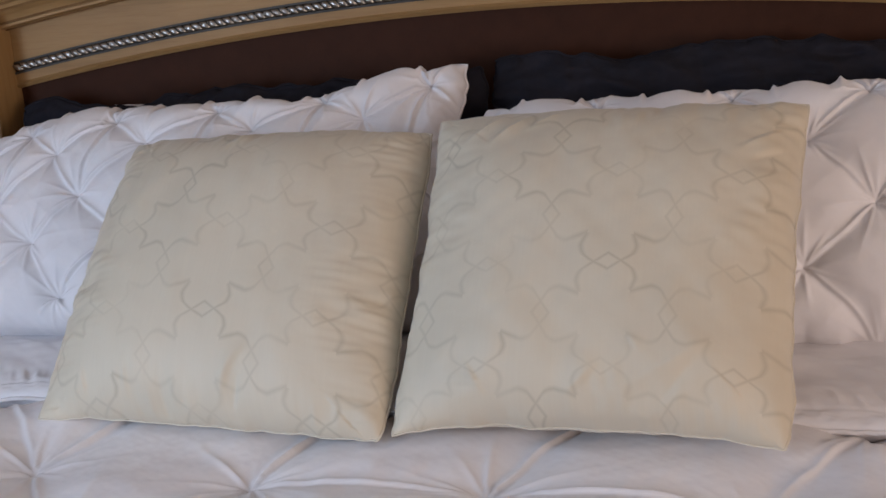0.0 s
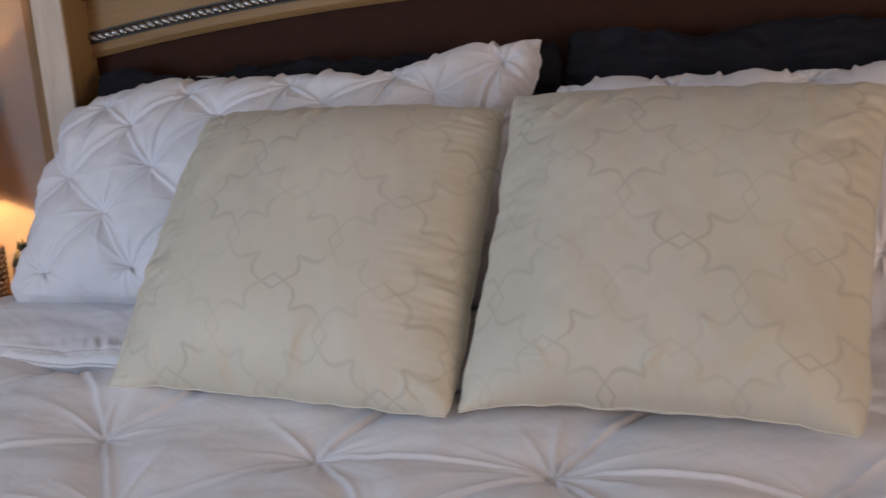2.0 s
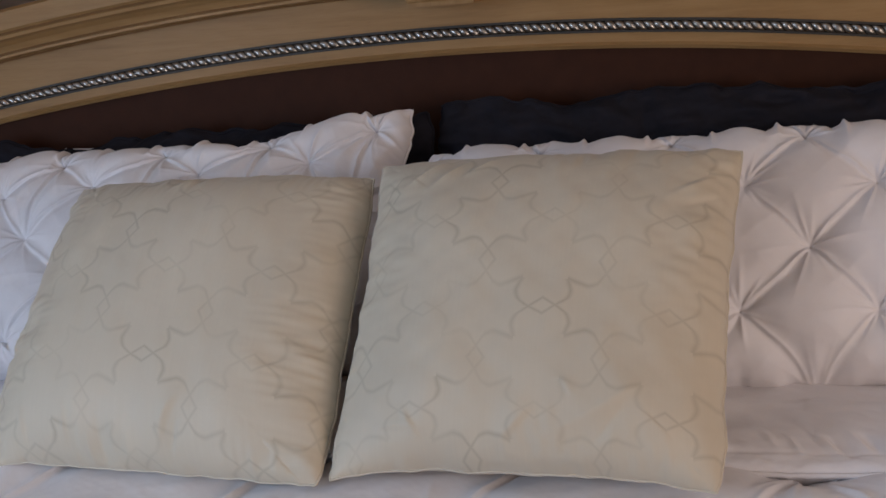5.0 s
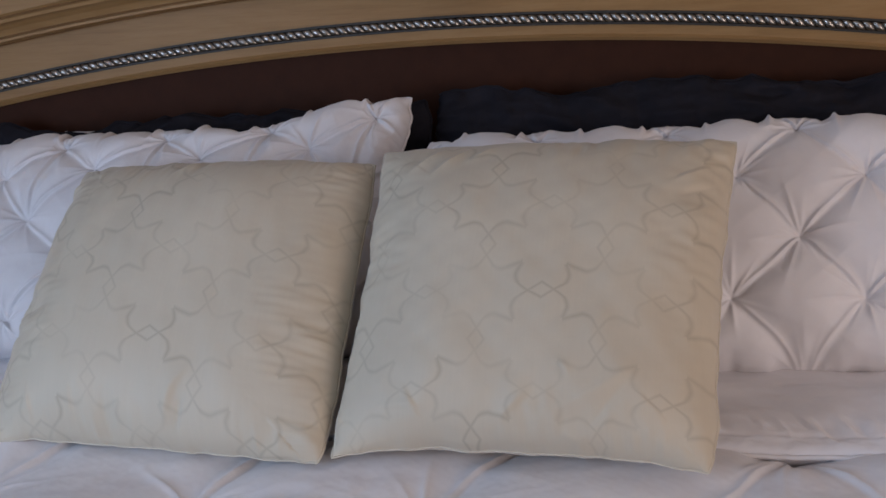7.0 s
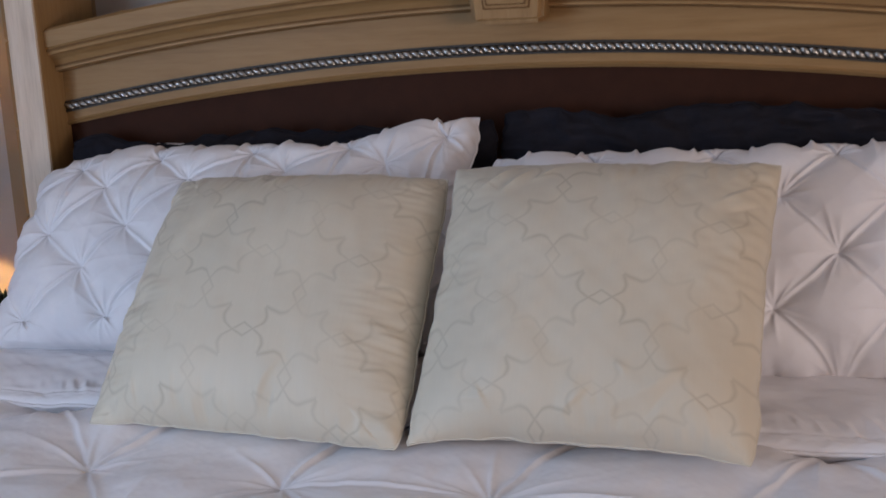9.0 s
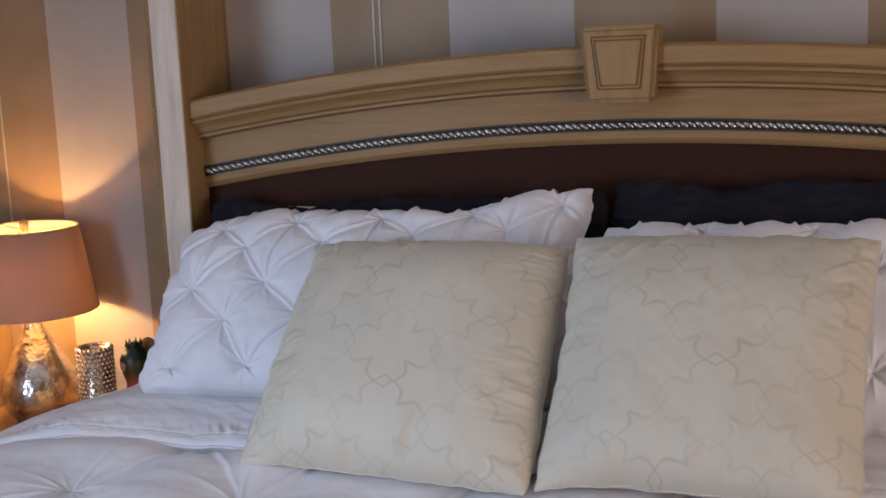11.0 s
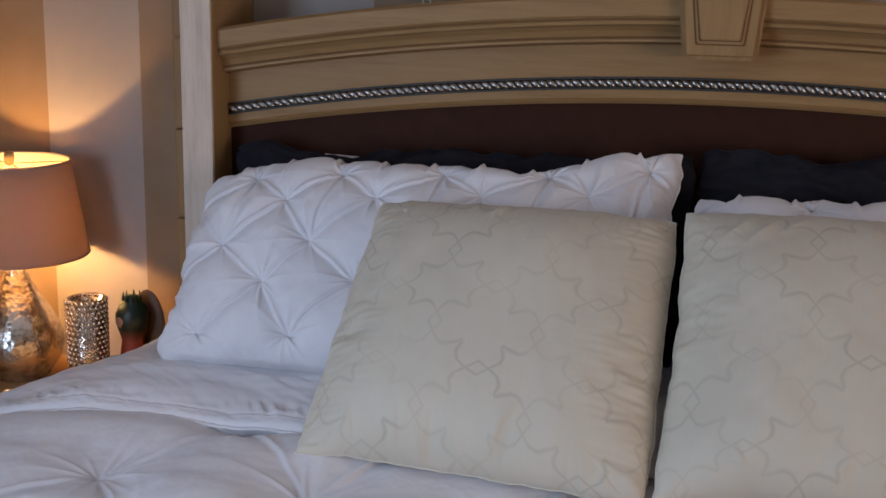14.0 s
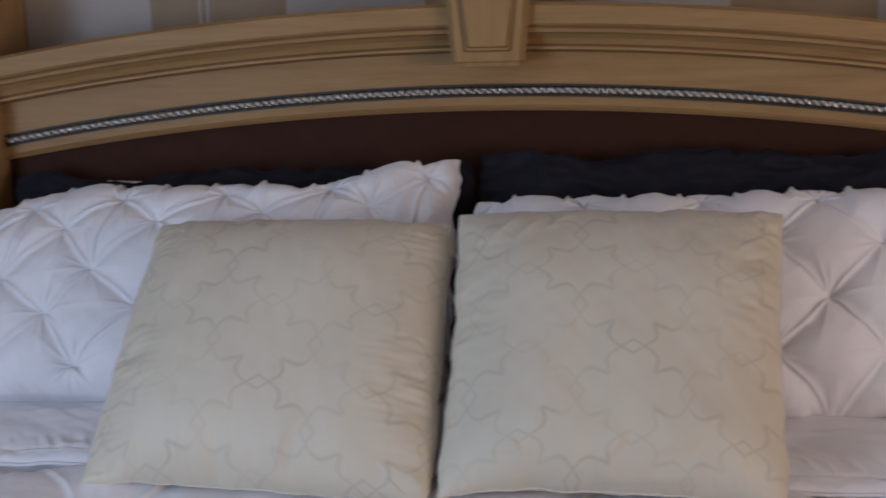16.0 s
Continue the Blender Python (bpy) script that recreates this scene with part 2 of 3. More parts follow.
def pintuck(X, Y, pts, reach, depth, ridge, puff, seed):
    """Height of a pinched-pleat cloth: a dimple at each pinch, narrow pleats with one steep side that run from pinch to pinch,
    short creases out of each pinch, and a soft puff in every diamond between."""
    rng = np.random.default_rng(seed)
    h = np.zeros_like(X)
    near, line = np.full_like(X, 9.0), np.full_like(X, 9.0)
    for i, (cx, cy) in enumerate(pts):
        dx, dy = X - cx, Y - cy
        r = np.hypot(dx, dy)
        near = np.minimum(near, r)
        # pleats towards the neighbours
        for ox, oy in pts[i + 1:]:
            length = math.hypot(ox - cx, oy - cy)
            if not 0.3 * reach < length < reach * 1.26:
                continue
            ux, uy = (ox - cx) / length, (oy - cy) / length
            if uy < 0:
                ux, uy, bx, by = -ux, -uy, ox, oy
            else:
                bx, by = cx, cy
            rise = ux > 0
            px, py = (-uy, ux) if rise else (uy, -ux)
            A = (X - bx) * ux + (Y - by) * uy
            Q = (X - bx) * px + (Y - by) * py
            size, bow, thick = rng.uniform(0.75, 1.2), rng.uniform(-0.025, 0.04), rng.uniform(0.8, 1.3)
            size *= 1.0 if rise else 0.85
            m = (A > 0) & (A < length) & (np.abs(Q) < 0.5 * length)
            if not m.any():
                continue
            s = np.sin(math.pi * A[m] / length)
            q = Q[m] - bow * length * s + 0.001 * np.sin(A[m] * 70 + i)
            line[m] = np.minimum(line[m], np.abs(q) + 0.10 * length * s * (1 - s) * 0.5)
            w = thick * (0.0026 + 0.026 * length * s)
            steep = 0.0014 + 0.004 * reach + 0.14 * w
            env = s ** 0.55 * (0.62 + 0.38 * np.abs(np.cos(math.pi * A[m] / length)))
            h[m] += ridge * size * env * np.where(q > 0, np.exp(-np.maximum(q, 0) / (1.15 * w)), np.exp(-(q / steep) ** 2))
            h[m] -= 0.12 * ridge * size * env * np.exp(-((q + 2.6 * steep) / (1.6 * steep)) ** 2)
        m = r < reach
        if not m.any():
            continue
        x, y, rr = dx[m], dy[m], r[m]
        add = -depth * (0.45 * np.exp(-rr / 0.007) + 0.55 * np.exp(-rr / (0.13 * reach)))
        count = int(rng.integers(9, 13))
        for k in range(count):
            ang = 2 * math.pi * (k + rng.uniform(-0.35, 0.35)) / count
            f, span, bend = rng.uniform(0.25, 0.8), reach * rng.uniform(0.15, 0.46), rng.normal(0, 0.6)
            a = np.maximum(x * math.cos(ang) + y * math.sin(ang), 0)
            q = -x * math.sin(ang) + y * math.cos(ang) + bend * a * a
            w = 0.0012 + 0.055 * a
            add += 0.85 * ridge * f * (1 - np.exp(-a / 0.005)) * np.exp(-np.abs(q / w) ** 1.4) * np.exp(-(a / span) ** 2)
        h[m] += add
    h += puff * (0.5 * (1 - np.exp(-(near / (reach * 0.42)) ** 2)) + 0.5 * (1 - np.exp(-(line / (reach * 0.15)) ** 2)))
    return h


def grid_faces(nu, nv, base=0, flip=False):
    i, j = np.meshgrid(np.arange(nu - 1), np.arange(nv - 1), indexing="ij")
    a = base + i * nv + j
    f = np.stack([a, a + nv, a + nv + 1, a + 1], -1).reshape(-1, 4)
    return (f[:, ::-1] if flip else f).tolist()


def pillow_mesh(name, corners, front, back, material, nu, nv, relief=None, bow=0.02, power=2.4, uneven=0.0, seed=1, side_bow=None, scallop=0.0, pitch=0.19, lumps=(), lift=0.0,
                rounds=(0, 0, 0, 0), full=0.55, uv_at=(0.0, 0.0)):
    """A stuffed pillow between four corners (top left, top right, bottom right, bottom left): a front and a back sheet that meet
    at the seam. relief(u, v) gives the front's own height, u and v in metres from the middle;
    rounds says how far each corner is drawn in, full how square the stuffing fills the edges (less is fuller)."""
    tl, tr, br, bl = [np.array(c) for c in corners]
    wide = (np.linalg.norm(tr - tl) + np.linalg.norm(br - bl)) / 2
    high = (np.linalg.norm(tl - bl) + np.linalg.norm(tr - br)) / 2
    S, T = np.meshgrid(np.linspace(-1, 1, nu), np.linspace(-1, 1, nv), indexing="ij")
    S, T = np.sin(S * math.pi / 2) * 0.35 + S * 0.65, np.sin(T * math.pi / 2) * 0.35 + T * 0.65
    U, V = S * wide / 2, T * high / 2
    rag = waves(U * 0 + S * wide, T * high, 0.16, seed + 5) * uneven
    side_bow = bow if side_bow is None else side_bow
    bumps = np.abs(np.sin(math.pi * (U + 0.4 * np.sin(U * 11) * pitch * 0.2) / (pitch * 0.5))) ** 0.7 - 0.5
    bumps = bumps + 0.7 * np.exp(-(np.sin(math.pi * (U - 0.006) / (pitch * 0.5)) / 0.14) ** 2)
    s = S * (1 - side_bow * (1 - T ** 2)) + rag * S ** 8
    t = T * (1 - bow * (1 - S ** 2)) + rag * T ** 8 + scallop * bumps * T * np.abs(T) ** 5 * (T > 0)
    t = t + lift * (1 - S ** 4) * np.clip(-T, 0, 1) ** 6
    for at, spread, rise in lumps:
        t = t + rise / (high / 2) * np.exp(-((U - at) / spread) ** 2) * np.clip(T, 0, 1) ** 4
    for c, sx, sy in zip(rounds, (-1, 1, 1, -1), (1, 1, -1, -1)):
        pull = c * (np.clip(S * sx, 0, 1) * np.clip(T * sy, 0, 1)) ** 7
        s, t = s - sx * pull, t - sy * pull
    a, b = ((s + 1) / 2)[..., None], ((t + 1) / 2)[..., None]
    P = (1 - b) * ((1 - a) * bl + a * br) + b * ((1 - a) * tl + a * tr)
    n = np.cross(tr - tl, tl - bl) + np.cross(br - bl, tr - br)
    n = n / np.linalg.norm(n)
    dome = (1 - np.abs(S) ** power) ** full * (1 - np.abs(T) ** power) ** full
    edge = np.minimum(1, 4 * dome)
    h = front * dome
    if relief is not None:
        h = h + relief(U, V) * edge
    F = P + h[..., None] * n
    B = P - (back * dome)[..., None] * n
    verts = np.concatenate([F.reshape(-1, 3), B.reshape(-1, 3)])
    faces = grid_faces(nu, nv, 0) + grid_faces(nu, nv, nu * nv, True)
    # weld the rims
    idx = np.arange(nu * nv).reshape(nu, nv)
    swap = {}
    for rim in (idx[0], idx[-1], idx[:, 0], idx[:, -1]):
        for k in rim.tolist():
            swap[k + nu * nv] = k
    faces = [[swap.get(k, k) for k in f] for f in faces]
    uv = np.stack([U + wide / 2 + uv_at[0], V + high / 2 + uv_at[1]], -1).reshape(-1, 2)
    rim = [P[i, 0] for i in range(nu)] + [P[-1, j] for j in range(1, nv)] + [P[i, -1] for i in range(nu - 2, -1, -1)] + [P[0, j] for j in range(nv - 2, 0, -1)]
    return mesh_of(name, verts, faces, material, True, np.concatenate([uv, uv])), rim


# ---- room ----
WALL_Y = 0.21


def wall(name, lo, hi, material, label, holes=()):
    """A wall as a box, or as four boxes round one opening."""
    me = built(name, box(lo, hi), material) if not holes else None
    if holes:
        axis = 0 if hi[0] - lo[0] > hi[1] - lo[1] else 1
        a, b, z0, z1 = holes
        bm = bmesh.new()
        for p, q, r, s in ((lo[axis], a, lo[2], hi[2]), (b, hi[axis], lo[2], hi[2]), (a, b, lo[2], z0), (a, b, z1, hi[2])):
            l, h = list(lo), list(hi)
            l[axis], h[axis], l[2], h[2] = p, q, r, s
            one = bmesh.ops.create_cube(bm, size=1.0)["verts"]
            for v in one:
                v.co = [x + (c + 0.5) * (y - x) for x, y, c in zip(l, h, v.co)]
        me = built(name, bm, material)
    return tagged(new(name, me), label, "wall", kind="structure")


STRIPES = striped_wall("striped_paint", [-2.0, -1.53, -1.278, -1.02, -0.744, -0.457, -0.157, 0.15, 0.465, 0.765, 1.065, 1.365, 1.665],
                       [TAN, SILVER, TAN, SILVER, TAN, SILVER, TAN, SILVER, TAN, SILVER, TAN, SILVER, TAN], -2.0, 3.0)
SIDE_PAINT = plain("tan_paint", TAN, 0.55, vary=0.05, scale=4)
CEIL = plain("ceiling_paint", (0.75, 0.73, 0.70), 0.7, vary=0.03)
CARPET = plain("beige_carpet", (0.40, 0.34, 0.27), 0.9, scale=60, bump=0.5)
wall("wall_north", (-1.83, WALL_Y, 0), (3.0, WALL_Y + 0.12, 2.6), STRIPES, "wall painted in tan and silver-beige vertical stripes")
wall("wall_west", (-1.83, -4.6, 0), (-1.71, WALL_Y - 0.002, 2.6), SIDE_PAINT, "plain tan painted side wall with an unseen window opening", (-3.35, -1.75, 0.65, 2.25))
# the east opening is assumed, made to hold the added warm light
wall("wall_east", (2.88, -4.6, 0), (3.0, WALL_Y - 0.002, 2.6), SIDE_PAINT, "plain tan painted side wall with an unseen window opening", (-3.35, -1.85, 0.7, 2.2))
wall("wall_south", (-1.705, -4.6, 0), (2.875, -4.48, 2.6), SIDE_PAINT, "plain tan painted wall behind the bed's foot")
tagged(new("floor", built("floor", box((-1.83, -4.6, -0.1), (3.0, WALL_Y + 0.12, -0.002)), CARPET)), "beige carpeted bedroom floor", "floor", kind="structure")
tagged(new("ceiling", built("ceiling", box((-1.83, -4.6, 2.602), (3.0, WALL_Y + 0.12, 2.7)), CEIL)), "plain off-white painted ceiling", "ceiling", kind="structure")
# thin vertical seams on the wall
SEAM = plain("seam_paint", (0.50, 0.44, 0.35), 0.4, vary=0.05)
for x in (-0.622, -0.606, -1.672):
    tagged(new("trim", built("trim", box((x - 0.0025, WALL_Y - 0.004, 0.3), (x + 0.0025, WALL_Y - 0.0005, 2.6), 0.001, 1), SEAM)), "thin pale vertical wall seam", "trim", kind="structure")

# ---- bed ----
bed = thing("bed", "honey oak bed with arched headboard, pewter rope trim and tall posts", "bed", (0, -0.5, 0))


def arch(x, z0, k=0.089):
    return z0 - k * x * x


def arch_strip(profile, x0, x1, k=0.089, steps=72):
    """A moulding swept along the arch: profile of (y, z above the crown line), closed."""
    bm = bmesh.new()
    rings = []
    for i in range(steps + 1):
        x = x0 + (x1 - x0) * i / steps
        rings.append([bm.verts.new((x, y, arch(x, z, k))) for y, z in profile])
    m = len(profile)
    for lo, hi in zip(rings, rings[1:]):
        for j in range(m):
            bm.faces.new((lo[j], lo[(j + 1) % m], hi[(j + 1) % m], hi[j]))
    bm.faces.new(rings[0][::-1])
    bm.faces.new(rings[-1])
    return bm


HALF = 0.978
# frieze board behind the rope
part("frieze_board", (arch_strip([(-0.004, 1.385), (-0.004, 1.272), (-0.010, 1.267), (-0.004, 1.261), (0.05, 1.261), (0.05, 1.385)], -HALF, HALF), OAK), bed)
# crown moulding: a stepped cornice
crown = [(0.05, 1.466), (-0.052, 1.466), (-0.062, 1.460), (-0.062, 1.428), (-0.058, 1.424), (-0.056, 1.421), (-0.058, 1.418), (-0.056, 1.412),
         (-0.046, 1.408), (-0.036, 1.400), (-0.030, 1.390), (-0.029, 1.386), (-0.033, 1.384), (-0.033, 1.379), (-0.026, 1.377), (-0.018, 1.3755), (-0.006, 1.374), (0.05, 1.374)]
part("crown_moulding", (arch_strip(crown, -HALF, HALF), OAK), bed)
# thin dark brown strips along the steps of the moulding
for z, y in ((1.4215, -0.0575), (1.3870, -0.0300), (1.3750, -0.0150)):
    part("moulding_line", (arch_strip([(y - 0.002, z + 0.0018), (y - 0.002, z - 0.0018), (y + 0.01, z - 0.0018), (y + 0.01, z + 0.0018)], -HALF, HALF), DARK_LINE), bed)
part("leather_panel", (arch_strip([(0.012, 1.268), (0.006, 1.2605), (0.006, 0.72), (0.04, 0.72), (0.04, 1.268)], -HALF, HALF), LEATHER), bed, "dark brown leather headboard panel")
part("lower_board", (box((-HALF, 0.0, 0.25), (HALF, 0.05, 0.80)), OAK), bed)

# rope trim: a rod in a dark channel with slanted beads
part("rope_channel", (arch_strip([(-0.005, 1.312), (-0.009, 1.312), (-0.009, 1.308), (-0.005, 1.306), (-0.005, 1.294), (-0.009, 1.292), (-0.009, 1.288), (-0.005, 1.288)], -HALF, HALF), PEWTER_DARK), bed)
rope = part("rope_trim", (tube([(x, -0.009, arch(x, 1.300)) for x in np.linspace(-0.972, 0.972, 90)], 0.0065, 8), PEWTER_DARK, True), bed, "pewter rope moulding")
bead = None
count = 122
for i in range(count):
    x = -0.966 + 1.932 * i / (count - 1)
    if bead is None:
        bm = bmesh.new()
        bmesh.ops.create_uvsphere(bm, u_segments=8, v_segments=6, radius=1.0)
        bmesh.ops.transform(bm, matrix=Matrix.Rotation(radians(-42), 4, "Y") @ Matrix.Diagonal((0.0072, 0.0085, 0.0165, 1)), verts=bm.verts)
        for v in bm.verts:
            v.co.z = max(-0.0068, min(0.0068, v.co.z))
        bead = built("rope_bead", bm, PEWTER, True)
    b = new("rope_bead", bead)
    b.parent = rope
    b.location = (x, -0.010, arch(x, 1.300))
    b.rotation_euler = (0, math.atan(2 * 0.089 * x), 0)


def keystone():
    def wedge(x0, x1, z0, z1, y0, y1, bevel):
        bm = bmesh.new()
        q = [(-x0, z0), (x0, z0), (x1, z1), (-x1, z1)]
        f = [bm.verts.new((x, y0, z)) for x, z in q]
        r = [bm.verts.new((x, y1, z)) for x, z in q]
        bm.faces.new(f)
        bm.faces.new(r[::-1])
        for i in range(4):
            bm.faces.new((f[i], r[i], r[(i + 1) % 4], f[(i + 1) % 4]))
        bmesh.ops.bevel(bm, geom=bm.edges[:], offset=bevel, segments=3, affect="EDGES")
        return bm

    key = part("keystone", (wedge(0.067, 0.081, 1.350, 1.503, -0.088, 0.02, 0.010), OAK_UP), bed, "tapered keystone block")
    part("inset_groove", (wedge(0.044, 0.056, 1.377, 1.484, -0.0895, -0.08, 0.001), DARK_LINE), key)
    part("inset_bead", (wedge(0.041, 0.053, 1.380, 1.481, -0.093, -0.08, 0.002), OAK_UP), key)
    # the shadow round the inset panel is put in as a dark brown wedge
    part("inset_shadow_line", (wedge(0.0375, 0.049, 1.3845, 1.4765, -0.0945, -0.08, 0.001), DARK_LINE), key)
    part("inset_panel", (wedge(0.035, 0.0465, 1.387, 1.474, -0.097, -0.08, 0.002), OAK_UP), key)


keystone()


def post(side):
    x0, x1 = sorted((side * 0.980, side * 1.045))
    p = part("post", (box((x0, -0.089, 0.0), (x1, 0.045, 2.1), 0.003), LIMED), bed, "tall pale limed oak post")
    # tan inner and back faces; the inner side's shade is put into the colour
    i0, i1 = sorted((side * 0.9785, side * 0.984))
    part("post_shaded_face", (box((i0, -0.083, 0.02), (i1, 0.043, 2.09), 0.001, 1), OAK_UP), p)
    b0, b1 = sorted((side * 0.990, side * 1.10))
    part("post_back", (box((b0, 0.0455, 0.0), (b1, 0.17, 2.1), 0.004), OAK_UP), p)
    # stacked blocks down the outer edge
    o0, o1 = sorted((side * 1.046, side * 1.082))
    z = 0.06
    while z < 2.0:
        part("edge_block", (box((o0, -0.045, z), (o1, 0.04, z + 0.183), 0.005), OAK_UP), p)
        z += 0.186


post(-1)
post(1)
part("side_rail", (box((-1.02, -2.15, 0.22), (-0.985, -0.09, 0.42), 0.005), OAK), bed)
part("side_rail", (box((0.985, -2.15, 0.22), (1.02, -0.09, 0.42), 0.005), OAK), bed)
mattress = thing("mattress", "white mattress under the bedding", "mattress", (0, -1.05, 0.25))
part("mattress_body", (box((-0.965, -2.1, 0.25), (0.965, -0.012, 0.66), 0.05, 3), SHEET), mattress)

# ---- duvet ----
duvet = thing("duvet", "white pintuck duvet spread over the bed, turned back", "duvet", (0, -1.2, 0.66))


def bed_top(X, Y):
    """Height of the bedding's top before folds."""
    z = 0.724 + 0.0 * Y
    z = z + 0.008 * waves(X, Y, 0.9, 3, 2)
    edge = np.clip((np.abs(X) - 1.0) / 0.3, 0, 1)
    return z - 0.006 * X - 0.065 * edge ** 2


def bed_width(Y):
    """How far the bedding reaches to each side, against its full reach; it narrows beside the nightstand."""
    return 1.0 - 0.15 / (1 + np.exp((-Y - 0.21) / 0.03))


ROWS = [(-0.515, -1.08), (-0.765, -0.885), (-0.935, -1.06), (-1.12, -0.90), (-1.31, -1.06), (-1.50, -0.90), (-1.69, -1.06), (-1.88, -0.90), (-2.07, -1.06)]


def duvet_body():
    pts = []
    for y, x0 in ROWS:
        pts += [(x0 + 0.325 * i + 0.012 * math.sin(i * 5.1 + y * 20), y - 0.016 * i + 0.010 * math.sin(i * 3.3 + y * 9)) for i in range(8)]
    ys = np.concatenate([np.linspace(-2.18, -1.05, 110), np.linspace(-1.045, -0.40, 260)])
    xs = np.linspace(-1.30, 1.30, 760)
    X, Y = np.meshgrid(xs, ys, indexing="ij")
    X = X * bed_width(Y)
    Z = bed_top(X, Y) + pintuck(X, Y, pts, 0.25, 0.020, 0.0092, 0.019, 11) + 0.003 * waves(X, Y, 0.26, 8) + 0.0007 * waves(X, Y, 0.06, 18)
    # the filling is pushed up along the turned-back end
    Z += 0.011 * np.exp(-((Y + 0.65 + 0.037 * X) / 0.06) ** 2)
    # sides hang down past the edge
    cols = []
    for side, col in ((-1, 0), (1, -1)):
        drop = []
        for k in range(1, 26):
            q = k / 25
            out = 0.05 * math.sin(min(1, q * 5) * math.pi / 2) + 0.012 * np.sin(ys * 21 + q * 2) * q
            drop.append(np.stack([X[col] + side * out, ys, Z[col] - 0.42 * q ** 1.15], -1))
        cols.append(drop)
    top = np.stack([X, Y, Z], -1)
    full = np.stack(cols[0][::-1] + [top[i] for i in range(len(xs))] + cols[1])
    foot = []
    for k in range(1, 20):
        q = k / 19
        row = full[:, 0].copy()
        row[:, 1] -= 0.05 * math.sin(min(1, q * 4) * math.pi / 2)
        row[:, 2] = np.minimum(row[:, 2], np.maximum(row[:, 2] - 0.40 * q, 0.26))
        foot.append(row)
    full = np.concatenate([np.stack(foot[::-1], 1), full], 1)
    nu, nv = full.shape[:2]
    return mesh_of("pintuck_cover", full.reshape(-1, 3), grid_faces(nu, nv), WHITE)


part("pintuck_cover", duvet_body(), duvet)


def fold_edge(x):
    return -0.594 - 0.037 * x + 0.007 * np.sin(7 * x + 1)


def fold_band():
    """The duvet's top end folded back on itself: a plain padded band that ends in a piped edge."""
    xs = np.linspace(-1.31, 1.31, 680)
    q = np.linspace(0, 1, 110) ** 1.5
    X, Q = np.meshgrid(xs, q, indexing="ij")
    front = fold_edge(X)
    Y = front + Q * (-0.02 - front)
    X = X * bed_width(Y)
    lift = 0.016 * np.sqrt(np.clip(1 - (1 - np.clip(Q / 0.04, 0, 1)) ** 2, 0, 1)) + 0.029 * np.clip((Q - 0.03) / 0.22, 0, 1) ** 0.8
    Z = bed_top(X, front) + 0.017 + lift
    outer = np.clip((np.abs(X) - 0.92) / 0.3, 0, 1)
    Z -= outer * (0.022 * np.clip(Q / 0.3, 0, 1) + 0.055 / (1 + np.exp(-(Y + 0.27) / 0.05)))
    # a flat hem, its stitch line, and the gathers that run back from it
    Z -= 0.0020 * np.exp(-((Q - 0.045) / 0.006) ** 2)
    patch = np.clip(0.6 + 0.6 * waves(X, 0 * Y, 0.35, 5, 2), 0.1, 1.4)
    Z += 0.0022 * patch * waves(X + 0.5 * Y, Y * 0.22, 0.026, 77, 2) * np.exp(-((Q - 0.075) / 0.035) ** 2)
    Z += 0.0007 * waves(X, Y, 0.02, 78, 2) * (Q < 0.045)
    Z += 0.003 * waves(X, Y * 2.2, 0.25, 21) + 0.0016 * waves(X + 1.4 * Y, 0.4 * Y, 0.09, 33, 3)
    top = np.stack([X, Y, Z], -1)
    sides = []
    for s, col in ((-1, 0), (1, -1)):
        drop = []
        for k in range(1, 22):
            r = k / 21
            d = top[col].copy()
            d[:, 0] += s * (0.05 * math.sin(min(1, r * 4) * math.pi / 2))
            d[:, 2] -= 0.36 * r ** 1.15
            drop.append(d)
        sides.append(drop)
    full = np.stack(sides[0][::-1] + [top[i] for i in range(len(xs))] + sides[1])
    lip = np.concatenate([full[:, :1] + np.array([0, 0.05, -0.045]), full[:, :1] + np.array([0, 0.016, -0.022])], 1)
    full = np.concatenate([lip, full], 1)
    nu, nv = full.shape[:2]
    rim = [tuple(p) for p in (full[::3, 2] + np.array([0, -0.002, 0.0]))]
    return mesh_of("turned_back_fold", full.reshape(-1, 3), grid_faces(nu, nv), SHEET), rim


fold_me, fold_rim = fold_band()
fold = part("turned_back_fold", fold_me, duvet, "plain smooth underside folded over")
part("piped_edge", (tube(fold_rim, 0.0036, 8), SHEET, True), fold)

# ---- pillows ----


def sham(label, corners, rows, pitch, seed, bow=0.015, lumps=()):
    tl, tr, br, bl = corners
    high = (np.linalg.norm(np.subtract(tl, bl)) + np.linalg.norm(np.subtract(tr, br))) / 2
    mid = (tl[0] + tr[0] + bl[0] + br[0]) / 4
    pts = []
    for v, x0 in rows:
        first = x0 - pitch * math.floor((x0 - (mid - 0.5)) / pitch)
        pts += [(first + pitch * i - mid + 0.008 * math.sin(i * 4 + v * 40), high / 2 - v) for i in range(6)]

    def relief(u, v):
        return pintuck(u, v, pts, 0.137, 0.020, 0.0095, 0.022, seed) + 0.002 * waves(u, v, 0.17, seed + 3)

    ob = thing("pillow_sham", label, "pillow", tuple(np.mean([bl, br], axis=0)), "pillow shams")
    me, rim = pillow_mesh("cover", corners, 0.098, 0.05, WHITE, 480, 260, relief, bow, 3.8, 0.014, seed, 0.01, 0.065, pitch, lumps, rounds=(0.03, 0.0, 0.03, 0.0))
    cover = part("cover", me, ob)
    part("seam", (tube([tuple(p) for p in rim[::3]], 0.0023, 6, True), WHITE, True), cover)
    return ob


